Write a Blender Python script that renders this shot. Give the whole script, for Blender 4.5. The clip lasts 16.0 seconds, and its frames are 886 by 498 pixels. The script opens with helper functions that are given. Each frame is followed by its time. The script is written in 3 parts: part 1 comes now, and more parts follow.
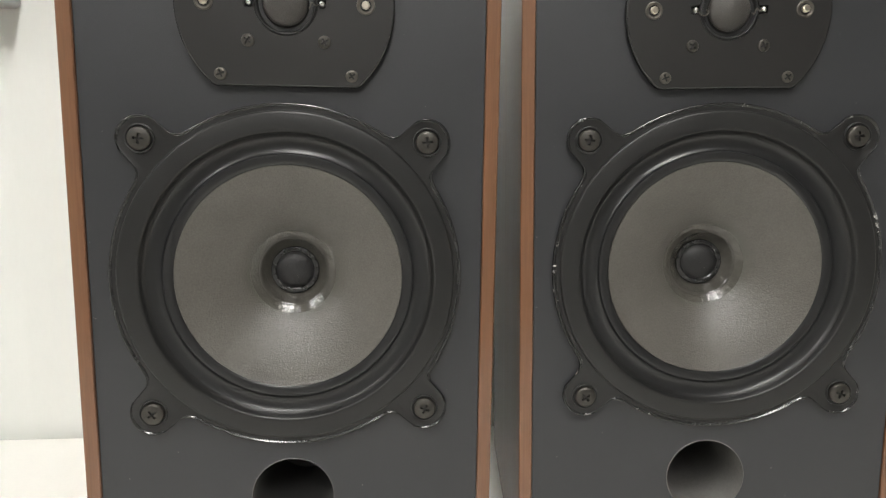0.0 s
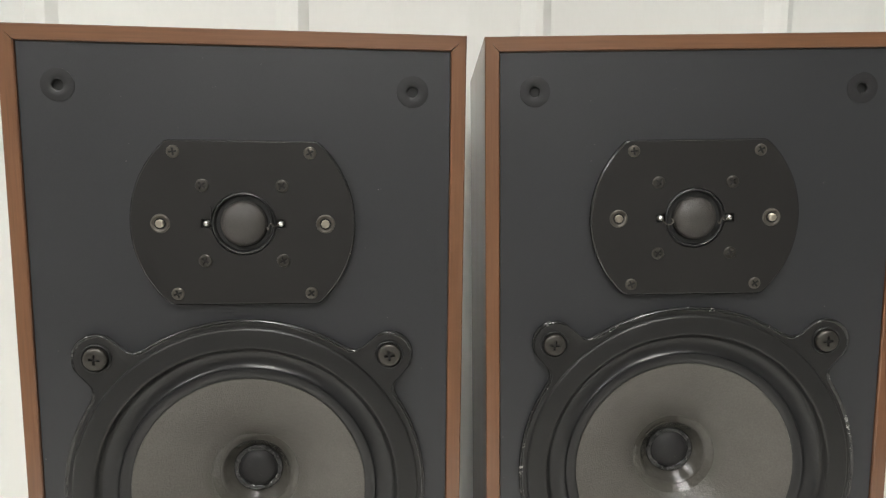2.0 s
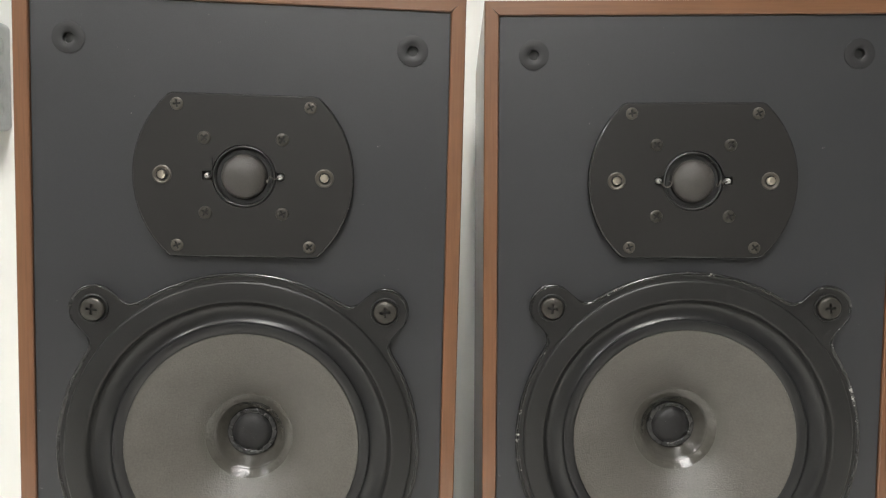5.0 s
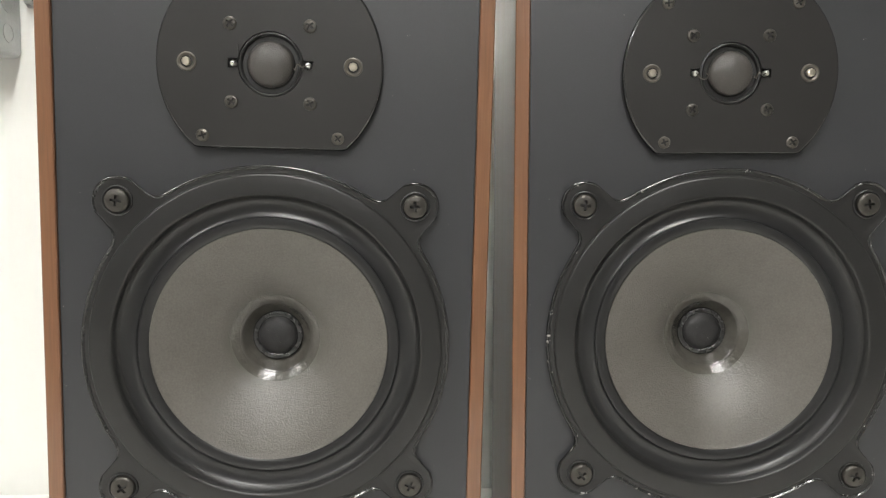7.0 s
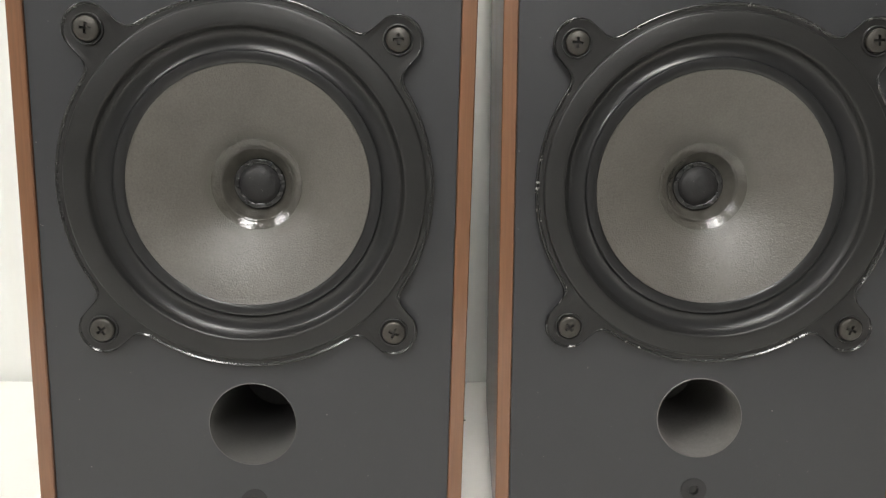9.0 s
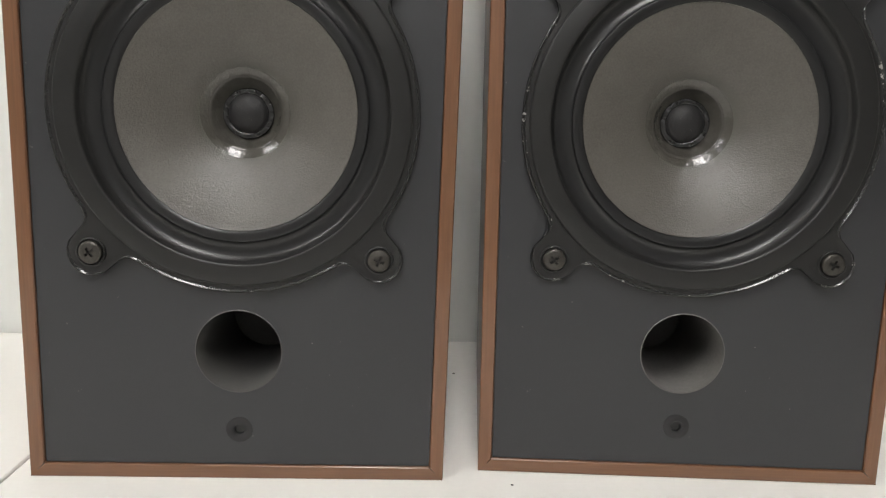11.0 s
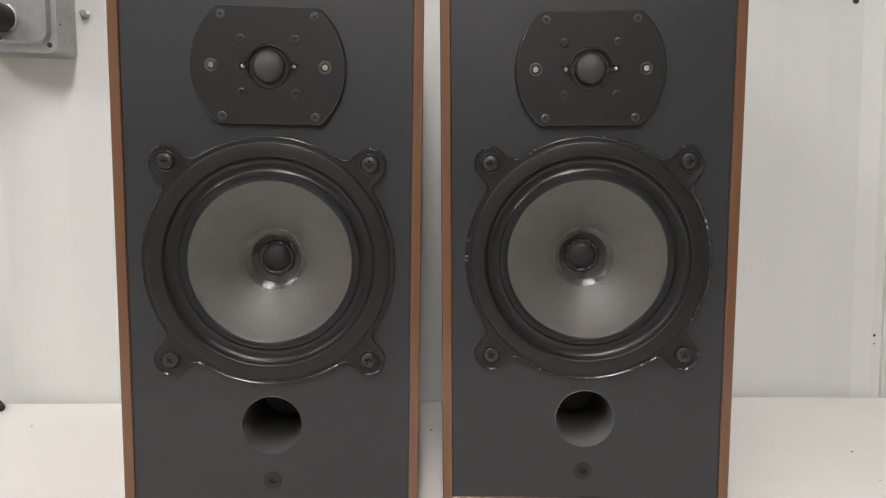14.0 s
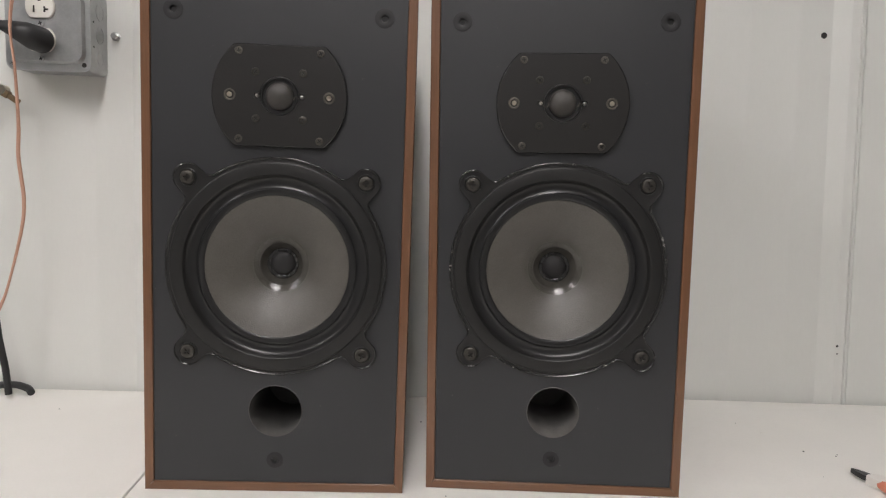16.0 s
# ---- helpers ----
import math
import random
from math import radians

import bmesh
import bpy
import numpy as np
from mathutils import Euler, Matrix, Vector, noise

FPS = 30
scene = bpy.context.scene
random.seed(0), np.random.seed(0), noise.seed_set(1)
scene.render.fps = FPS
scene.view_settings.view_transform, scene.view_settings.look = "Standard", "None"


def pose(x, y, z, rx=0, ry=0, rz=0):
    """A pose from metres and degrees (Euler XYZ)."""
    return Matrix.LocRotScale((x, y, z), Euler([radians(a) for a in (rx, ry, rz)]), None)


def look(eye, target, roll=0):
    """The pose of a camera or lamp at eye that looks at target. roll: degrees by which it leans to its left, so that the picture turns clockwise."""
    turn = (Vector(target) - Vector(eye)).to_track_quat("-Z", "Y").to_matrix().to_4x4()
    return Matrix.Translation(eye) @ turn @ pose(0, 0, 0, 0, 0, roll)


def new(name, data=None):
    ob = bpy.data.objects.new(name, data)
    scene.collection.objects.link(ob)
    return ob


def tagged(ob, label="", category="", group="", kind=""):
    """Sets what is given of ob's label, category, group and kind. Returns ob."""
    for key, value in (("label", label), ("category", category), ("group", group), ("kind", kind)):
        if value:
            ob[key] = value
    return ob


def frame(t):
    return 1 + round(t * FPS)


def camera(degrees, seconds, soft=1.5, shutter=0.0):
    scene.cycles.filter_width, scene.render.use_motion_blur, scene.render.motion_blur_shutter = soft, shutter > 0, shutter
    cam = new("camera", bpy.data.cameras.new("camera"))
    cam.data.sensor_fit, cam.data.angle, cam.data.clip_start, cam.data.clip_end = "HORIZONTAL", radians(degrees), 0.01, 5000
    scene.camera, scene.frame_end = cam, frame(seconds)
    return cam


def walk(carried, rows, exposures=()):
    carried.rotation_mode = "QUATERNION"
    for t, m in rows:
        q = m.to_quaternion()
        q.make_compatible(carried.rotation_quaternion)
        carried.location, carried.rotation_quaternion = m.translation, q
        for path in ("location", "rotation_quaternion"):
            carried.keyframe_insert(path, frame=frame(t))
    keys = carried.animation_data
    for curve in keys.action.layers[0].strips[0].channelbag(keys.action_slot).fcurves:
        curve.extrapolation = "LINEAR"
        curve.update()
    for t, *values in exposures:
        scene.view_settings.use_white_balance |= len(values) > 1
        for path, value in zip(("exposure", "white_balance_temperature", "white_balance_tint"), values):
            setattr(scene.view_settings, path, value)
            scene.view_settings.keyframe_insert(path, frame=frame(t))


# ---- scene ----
from mathutils.geometry import tessellate_polygon

cam = camera(66.0, 16.0, soft=1.2)
PATH = [
    (0, (0.053, -0.397, 0.291), (0.242, 1.573, -0.002), 0.8),
    (0.5, (0.049, -0.362, 0.374), (0.195, 1.594, -0.018), 0.9),
    (1, (0.067, -0.348, 0.408), (0.22, 1.606, 0.009), 1.5),
    (1.5, (0.087, -0.357, 0.412), (0.237, 1.614, 0.111), 0.6),
    (2, (0.075, -0.378, 0.404), (0.263, 1.596, 0.142), 0.7),
    (2.5, (0.086, -0.391, 0.402), (0.262, 1.588, 0.18), 0.5),
    (3, (0.096, -0.391, 0.4), (0.24, 1.592, 0.186), 0.8),
    (3.5, (0.096, -0.391, 0.392), (0.241, 1.595, 0.205), 1.0),
    (3.7, (0.093, -0.389, 0.387), (0.25, 1.596, 0.211), 1.2),
    (6, (0.082, -0.383, 0.332), (0.224, 1.608, 0.203), 1.6),
    (6.5, (0.077, -0.381, 0.317), (0.216, 1.611, 0.196), 1.5),
    (7, (0.068, -0.379, 0.307), (0.22, 1.606, 0.117), 1.4),
    (7.5, (0.073, -0.376, 0.294), (0.216, 1.606, 0.067), 1.0),
    (8, (0.073, -0.376, 0.282), (0.212, 1.599, 0.005), 1.0),
    (8.5, (0.079, -0.377, 0.263), (0.205, 1.595, -0.046), 1.2),
    (9, (0.084, -0.375, 0.244), (0.208, 1.595, -0.078), 1.6),
    (9.5, (0.087, -0.376, 0.228), (0.211, 1.594, -0.094), 2.3),
    (9.7, (0.093, -0.376, 0.222), (0.213, 1.594, -0.102), 2.4),
    (11.8, (0.095, -0.401, 0.206), (0.21, 1.565, -0.131), 2.3),
    (12, (0.099, -0.407, 0.212), (0.209, 1.559, -0.139), 2.3),
    (12.5, (0.108, -0.426, 0.232), (0.23, 1.543, -0.097), 2.4),
    (13, (0.104, -0.456, 0.25), (0.239, 1.518, -0.041), 1.7),
    (13.5, (0.107, -0.506, 0.27), (0.244, 1.468, -0.023), 1.3),
    (14, (0.108, -0.55, 0.291), (0.225, 1.433, 0.06), 1.0),
    (14.5, (0.109, -0.591, 0.307), (0.22, 1.396, 0.107), 1.1),
    (15, (0.116, -0.617, 0.317), (0.222, 1.371, 0.133), 1.5),
    (15.5, (0.114, -0.627, 0.32), (0.213, 1.363, 0.149), 2.1),
    (16, (0.125, -0.623, 0.307), (0.213, 1.362, 0.083), 2.2),
]
walk(cam, [(t, look(eye, target, roll)) for t, eye, target, roll in PATH],
     exposures=[(0, 0.08, 6500, 8), (1.0, 0.34, 6500, 8), (1.5, 0.05, 6500, 8), (3.5, -0.05, 6500, 8), (6.0, 0.38, 6500, 8), (7.0, 0.36, 6500, 8), (8.0, 0.26, 6500, 8),
                (9.5, 0.12, 6500, 9), (12.0, -0.27, 6450, 10), (13.0, -0.15, 6450, 10), (14.0, -0.3, 6480, 13), (15.0, -0.48, 6500, 14), (16.0, -0.54, 6500, 14)])

# ---- room size: bench top at z = 0 ----
FLOOR, CEIL = -0.9, 1.9
WALL = 0.2875
X0, X1, Y0 = -3.2, 3.4, -4.2

# ---- world and large lights ----
world = bpy.data.worlds.new("world")
scene.world = world
world.use_nodes = True
world.node_tree.nodes["Background"].inputs[0].default_value = (0.8, 0.85, 0.9, 1)
world.node_tree.nodes["Background"].inputs[1].default_value = 0.05
TUBE_GLOW, SIDE_GLOW = 38.0, 98.0
TUBES = [(-1.75, -1.5, True), (0.03, -1.2, False), (-0.06, -2.5, False)]


# ---- materials ----
def material(name, colour, rough=0.5, metal=0.0, spec=0.5, grain=0.0, grain_scale=400.0, vary=0.0, vary_scale=12.0,
             bump=0.0, stretch=(1, 1, 1), chips=0.0, chip_colour=(0.6, 0.58, 0.54), chip_scale=300.0, coat=0.0, rough_vary=0.0):
    """A procedural surface: fine grain and broad blotches of the base colour, bump, uneven gloss and small chips."""
    m = bpy.data.materials.new(name)
    m.use_nodes = True
    nodes, links = m.node_tree.nodes, m.node_tree.links
    bsdf = nodes["Principled BSDF"]
    bsdf.inputs["Roughness"].default_value = rough
    bsdf.inputs["Metallic"].default_value = metal
    bsdf.inputs["Specular IOR Level"].default_value = spec
    bsdf.inputs["Coat Weight"].default_value = coat
    bsdf.inputs["Coat Roughness"].default_value = 0.15
    coord = nodes.new("ShaderNodeTexCoord")
    mapping = nodes.new("ShaderNodeMapping")
    mapping.inputs["Scale"].default_value = stretch
    links.new(coord.outputs["Object"], mapping.inputs["Vector"])

    def noise_node(scale, detail=4.0, rough_=0.6):
        n = nodes.new("ShaderNodeTexNoise")
        n.inputs["Scale"].default_value = scale
        n.inputs["Detail"].default_value = detail
        n.inputs["Roughness"].default_value = rough_
        links.new(mapping.outputs["Vector"], n.inputs["Vector"])
        return n.outputs["Fac"]

    def math_node(op, a, b):
        n = nodes.new("ShaderNodeMath")
        n.operation = op
        for i, v in enumerate((a, b)):
            if isinstance(v, (int, float)):
                n.inputs[i].default_value = v
            else:
                links.new(v, n.inputs[i])
        return n.outputs[0]

    fine, broad = noise_node(grain_scale), noise_node(vary_scale, 3.0)
    level = math_node("ADD", 1.0, math_node("MULTIPLY", math_node("SUBTRACT", fine, 0.5), 2 * grain))
    level = math_node("ADD", level, math_node("MULTIPLY", math_node("SUBTRACT", broad, 0.5), 2 * vary))
    tint = nodes.new("ShaderNodeVectorMath")
    tint.operation = "SCALE"
    tint.inputs[0].default_value = colour
    links.new(level, tint.inputs["Scale"])
    out = tint.outputs[0]
    if chips:
        spots = noise_node(chip_scale, 3.0, 0.7)
        ramp = nodes.new("ShaderNodeMapRange")
        ramp.inputs["From Min"].default_value = 1 - chips
        ramp.inputs["From Max"].default_value = 1 - chips + 0.03
        links.new(spots, ramp.inputs["Value"])
        mix = nodes.new("ShaderNodeMix")
        mix.data_type = "RGBA"
        links.new(ramp.outputs[0], mix.inputs["Factor"])
        links.new(out, mix.inputs["A"])
        mix.inputs["B"].default_value = (*chip_colour, 1)
        out = mix.outputs["Result"]
    links.new(out, bsdf.inputs["Base Color"])
    if rough_vary:
        links.new(math_node("ADD", rough, math_node("MULTIPLY", math_node("SUBTRACT", broad, 0.5), 2 * rough_vary)), bsdf.inputs["Roughness"])
    if bump:
        b = nodes.new("ShaderNodeBump")
        b.inputs["Strength"].default_value = bump
        b.inputs["Distance"].default_value = 0.001
        links.new(fine, b.inputs["Height"])
        links.new(b.outputs[0], bsdf.inputs["Normal"])
    return m


def glowing(name, colour, strength):
    m = bpy.data.materials.new(name)
    m.use_nodes = True
    bsdf = m.node_tree.nodes["Principled BSDF"]
    bsdf.inputs["Emission Color"].default_value = (*colour, 1)
    bsdf.inputs["Emission Strength"].default_value = strength
    return m


WOOD = dict(rough=0.36, coat=0.45, chips=0.2, chip_scale=90, chip_colour=(0.42, 0.27, 0.16), grain=0.36, vary=0.22, bump=0.12, rough_vary=0.06)
wood_up = material("walnut_upright", (0.151, 0.068, 0.032), grain_scale=700, vary_scale=60, stretch=(1, 1, 0.035), **WOOD)
wood_flat = material("walnut_level", (0.151, 0.068, 0.032), grain_scale=700, vary_scale=60, stretch=(0.035, 1, 1), **WOOD)
vinyl = material("black_vinyl", (0.0256, 0.0264, 0.0288), rough=0.38, spec=0.55, grain=0.25, grain_scale=2200, vary=0.12, vary_scale=9, bump=0.18,
                 chips=0.27, chip_scale=330, chip_colour=(0.2, 0.19, 0.18), rough_vary=0.05)
plate_black = material("satin_black_plate", (0.0135, 0.0125, 0.012), rough=0.42, spec=0.42, grain=0.2, grain_scale=1500, bump=0.05, vary=0.15, vary_scale=25)
frame_black = material("black_basket", (0.0135, 0.0132, 0.0130), rough=0.38, spec=0.42, grain=0.25, grain_scale=900, vary=0.25, vary_scale=40, bump=0.1, rough_vary=0.08)
rim_worn = material("black_basket_rim", (0.018, 0.018, 0.018), rough=0.22, spec=0.65, grain=0.2, grain_scale=900, vary=0.2, vary_scale=40,
                    chips=0.37, chip_scale=210, chip_colour=(0.34, 0.33, 0.31))
rim_fair = material("black_basket_rim_fair", (0.018, 0.018, 0.018), rough=0.22, spec=0.65, grain=0.2, grain_scale=900, vary=0.2, vary_scale=40,
                    chips=0.26, chip_scale=210, chip_colour=(0.34, 0.33, 0.31))
rubber = material("rubber_surround", (0.0125, 0.0125, 0.013), rough=0.3, spec=0.5, grain=0.1, grain_scale=900, vary=0.2, vary_scale=30, rough_vary=0.05)
paper = material("grey_paper_cone", (0.088, 0.081, 0.072), rough=0.33, spec=0.5, grain=0.36, grain_scale=900, vary=0.2, vary_scale=55, bump=0.34, rough_vary=0.06)


def neck_shade(m, r0, r1, colour):
    """Shade painted into the paper's colour round the neck, with an uneven edge."""
    nodes, links = m.node_tree.nodes, m.node_tree.links
    bsdf = nodes["Principled BSDF"]
    old = bsdf.inputs["Base Color"].links[0].from_socket
    coord, sub, dist, add = nodes.new("ShaderNodeTexCoord"), nodes.new("ShaderNodeVectorMath"), nodes.new("ShaderNodeVectorMath"), nodes.new("ShaderNodeMath")
    sub.operation, dist.operation, add.operation = "MULTIPLY_ADD", "LENGTH", "MULTIPLY_ADD"
    sub.inputs[1].default_value, sub.inputs[2].default_value = (1, 0, 1), (-0.5, 0, -0.5)
    links.new(coord.outputs["Generated"], sub.inputs[0])
    links.new(sub.outputs[0], dist.inputs[0])
    n = nodes.new("ShaderNodeTexNoise")
    n.inputs["Scale"].default_value = 9.0
    links.new(coord.outputs["Generated"], n.inputs["Vector"])
    links.new(n.outputs["Fac"], add.inputs[0])
    add.inputs[1].default_value = 0.05
    links.new(dist.outputs["Value"], add.inputs[2])
    ramp = nodes.new("ShaderNodeMapRange")
    ramp.interpolation_type = "SMOOTHSTEP"
    ramp.inputs["From Min"].default_value, ramp.inputs["From Max"].default_value = r0 + 0.025, r1 + 0.025
    links.new(add.outputs[0], ramp.inputs["Value"])
    mix = nodes.new("ShaderNodeMix")
    mix.data_type = "RGBA"
    links.new(ramp.outputs[0], mix.inputs["Factor"])
    mix.inputs["A"].default_value = (*colour, 1)
    links.new(old, mix.inputs["B"])
    links.new(mix.outputs["Result"], bsdf.inputs["Base Color"])


# darker paper colour near the neck imitates the shade inside the cone
neck_shade(paper, 0.185, 0.262, (0.066, 0.062, 0.053))
lacquer = material("lacquered_cone_neck", (0.060, 0.056, 0.048), rough=0.1, spec=0.7, grain=0.25, grain_scale=190, vary=0.25, vary_scale=90, bump=0.6)
lacquer_dark = material("dark_glue_ring", (0.050, 0.047, 0.041), rough=0.16, spec=0.5, grain=0.3, grain_scale=160, vary=0.3, vary_scale=120, bump=0.5)
glue = material("cap_glue_bead", (0.016, 0.016, 0.016), rough=0.14, spec=0.55, grain=0.4, grain_scale=260, vary=0.3, vary_scale=150, bump=0.9)
cap_black = material("dust_cap_black", (0.0165, 0.016, 0.0165), rough=0.48, spec=0.3, grain=0.3, grain_scale=900, vary=0.25, vary_scale=120, bump=0.3, chips=0.3, chip_scale=420, chip_colour=(0.22, 0.21, 0.19))
dome_cloth = material("dome_fabric", (0.046, 0.042, 0.038), rough=0.4, grain=0.45, grain_scale=1600, vary=0.3, vary_scale=220, bump=0.4)
screw_metal = material("blackened_screw", (0.10, 0.092, 0.080), rough=0.38, metal=0.7, grain=0.25, grain_scale=900, vary=0.3, vary_scale=160)
screw_iron = material("dark_iron_screw", (0.06, 0.056, 0.05), rough=0.4, metal=0.7, grain=0.3, grain_scale=900, vary=0.35, vary_scale=160)
screw_dark = material("screw_recess", (0.012, 0.011, 0.01), rough=0.6)
washer_metal = material("dull_washer", (0.10, 0.092, 0.08), rough=0.42, metal=0.6, grain=0.2, grain_scale=900)
bright_metal = material("bright_pin", (0.62, 0.56, 0.47), rough=0.28, metal=1.0, grain=0.1)
solder = material("solder", (0.7, 0.69, 0.66), rough=0.3, metal=0.9, grain=0.1)
plastic = material("black_plastic", (0.011, 0.011, 0.011), rough=0.45, grain=0.1, grain_scale=700, vary=0.2)
tube_card = material("port_tube_card", (0.075, 0.073, 0.070), rough=0.6, grain=0.2, grain_scale=800, vary=0.15, vary_scale=40)
tube_pale = material("pale_port_tube_card", (0.115, 0.111, 0.104), rough=0.6, grain=0.25, grain_scale=500, vary=0.2, vary_scale=60, chips=0.3, chip_scale=160, chip_colour=(0.03, 0.03, 0.03))
# added end of the port tube; its paler colour stands in for haze
port_inside = material("port_end_haze", (0.11, 0.107, 0.105), rough=0.9, grain=0.25, grain_scale=500)
socket_plastic = material("socket_plastic", (0.0185, 0.0185, 0.0195), rough=0.45, spec=0.4, grain=0.1, grain_scale=900, vary=0.1)
board = material("chipboard", (0.12, 0.1, 0.08), rough=0.8, grain=0.3)
steel_white = material("white_painted_steel", (0.705, 0.71, 0.68), rough=0.4, spec=0.4, grain=0.02, grain_scale=300, vary=0.035, vary_scale=5,
                       stretch=(1, 1, 0.3), chips=0.19, chip_scale=70, chip_colour=(0.55, 0.53, 0.49), rough_vary=0.08)
bench_white = material("white_bench_top", (0.82, 0.805, 0.765), rough=0.5, grain=0.03, grain_scale=350, vary=0.05, vary_scale=9, bump=0.05,
                       chips=0.21, chip_scale=60, chip_colour=(0.58, 0.54, 0.47), rough_vary=0.1)
room_white = material("grey_room_paint", (0.42, 0.42, 0.41), rough=0.6, vary=0.04, vary_scale=2, grain=0.02)
concrete = material("concrete_floor", (0.3, 0.29, 0.27), rough=0.7, grain=0.1, grain_scale=120, vary=0.15, vary_scale=3)
galvanised = material("galvanised_steel", (0.43, 0.44, 0.44), rough=0.36, metal=0.8, grain=0.1, grain_scale=500, vary=0.25, vary_scale=60, rough_vary=0.12)
white_plastic = material("white_receptacle_plastic", (0.8, 0.78, 0.72), rough=0.35, grain=0.02)
slot_dark = material("socket_slot", (0.02, 0.018, 0.015), rough=0.7)
cord_black = material("black_cord_rubber", (0.02, 0.02, 0.021), rough=0.5, grain=0.15, grain_scale=600)
copper = material("copper_wire", (0.62, 0.36, 0.26), rough=0.4, metal=0.4, grain=0.15, grain_scale=300)
brass = material("brass", (0.27, 0.19, 0.12), rough=0.35, metal=0.8, grain=0.3, grain_scale=300)
salmon = material("salmon_grip", (0.62, 0.2, 0.12), rough=0.45, grain=0.1)
grip_white = material("white_grip", (0.75, 0.72, 0.68), rough=0.4, grain=0.05)
jaw_steel = material("black_jaw_steel", (0.05, 0.05, 0.052), rough=0.38, metal=0.6, grain=0.2)
diffuser_glow = glowing("tube_glow", (1.0, 0.975, 0.945), TUBE_GLOW)
side_glow = glowing("side_tube_glow", (1.0, 0.975, 0.945), SIDE_GLOW)


# ---- mesh helpers ----
def part(name, bm, mats, parent=None, label="", place=None, sharp=35):
    """Links a bmesh as one mesh object, under its thing where there is one."""
    bmesh.ops.recalc_face_normals(bm, faces=bm.faces)
    mesh = bpy.data.meshes.new(name)
    for f in bm.faces:
        f.smooth = True
    bm.to_mesh(mesh)
    bm.free()
    mesh.set_sharp_from_angle(angle=radians(sharp))
    for m in (mats if isinstance(mats, (list, tuple)) else [mats]):
        mesh.materials.append(m)
    return hang(name, mesh, parent, label, place)


def hang(name, mesh, parent=None, label="", place=None):
    ob = new(name, mesh)
    ob.parent = parent
    if place is not None:
        ob.matrix_basis = place
    return tagged(ob, label) if label else ob


def thing(name, m, label, category, group="", kind=""):
    return tagged_at(new(name), m, label, category, group, kind)


def tagged_at(ob, m, label, category, group="", kind=""):
    ob.matrix_basis = m
    return tagged(ob, label, category, group, kind)


def circle(r, n=48, cx=0.0, cz=0.0):
    return [(cx + r * math.cos(2 * math.pi * i / n), cz + r * math.sin(2 * math.pi * i / n)) for i in range(n)]


def rect(x0, z0, x1, z1):
    return [(x0, z0), (x1, z0), (x1, z1), (x0, z1)]


def slab(bm, loops, y0, y1, index=0):
    """A board across y: an outline with holes, front at y0, back at y1."""
    tris = tessellate_polygon([[Vector((x, z, 0)) for x, z in loop] for loop in loops])
    front = [[bm.verts.new((x, y0, z)) for x, z in loop] for loop in loops]
    back = [[bm.verts.new((x, y1, z)) for x, z in loop] for loop in loops]
    for side in (sum(front, []), sum(back, [])):
        for t in tris:
            try:
                bm.faces.new([side[i] for i in t]).material_index = index
            except ValueError:
                pass
    for f, b in zip(front, back):
        for i in range(len(f)):
            j = (i + 1) % len(f)
            bm.faces.new((f[i], f[j], b[j], b[i])).material_index = index


def rings(bm, loops, cap_first=False, cap_last=False, index=0, indices=None):
    """Joins outlines of equal count, each a list of (x, y, z), one to the next."""
    rows = [[bm.verts.new(p) for p in loop] for loop in loops]
    for k, (a, b) in enumerate(zip(rows, rows[1:])):
        for i in range(len(a)):
            j = (i + 1) % len(a)
            bm.faces.new((a[i], a[j], b[j], b[i])).material_index = indices[k] if indices else index
    if cap_first:
        bm.faces.new(rows[0]).material_index = index
    if cap_last:
        bm.faces.new(rows[-1]).material_index = index
    return rows


def lathe(bm, profile, n=64, cx=0.0, cz=0.0, index=0, indices=None, cap_last=False, cap_first=False):
    """Turns a profile of (radius, y) about a line along y."""
    rings(bm, [[(x, y, z) for x, z in circle(r, n, cx, cz)] for r, y in profile], cap_first, cap_last, index, indices)


def box(bm, lo, hi, bevel=0.0, index=0):
    vs = [bm.verts.new((x, y, z)) for x in (lo[0], hi[0]) for y in (lo[1], hi[1]) for z in (lo[2], hi[2])]
    fs = [bm.faces.new([vs[i] for i in q]) for q in ((0, 1, 3, 2), (4, 6, 7, 5), (0, 4, 5, 1), (2, 3, 7, 6), (0, 2, 6, 4), (1, 5, 7, 3))]
    for f in fs:
        f.material_index = index
    if bevel:
        bmesh.ops.bevel(bm, geom=list({e for f in fs for e in f.edges}), offset=bevel, segments=2, profile=0.5, affect="EDGES")


def tube(bm, points, r, n=10, index=0, steps=8):
    """A round cord through points, smoothed, closed at its ends."""
    pts = [Vector(p) for p in points]
    line = []
    for i in range(len(pts) - 1):
        a, b, c, d = pts[max(i - 1, 0)], pts[i], pts[i + 1], pts[min(i + 2, len(pts) - 1)]
        for s in range(steps):
            u = s / steps
            line.append(0.5 * (2 * b + (c - a) * u + (2 * a - 5 * b + 4 * c - d) * u * u + (3 * b - a - 3 * c + d) * u ** 3))
    line.append(pts[-1])
    loops = []
    for i, p in enumerate(line):
        way = (line[min(i + 1, len(line) - 1)] - line[max(i - 1, 0)]).normalized()
        side = way.cross(Vector((0.31, 0.87, 0.38))).normalized()
        up = side.cross(way)
        rr = r(i / (len(line) - 1)) if callable(r) else r
        loops.append([p + rr * (side * math.cos(2 * math.pi * k / n) + up * math.sin(2 * math.pi * k / n)) for k in range(n)])
    rings(bm, loops, True, True, index)


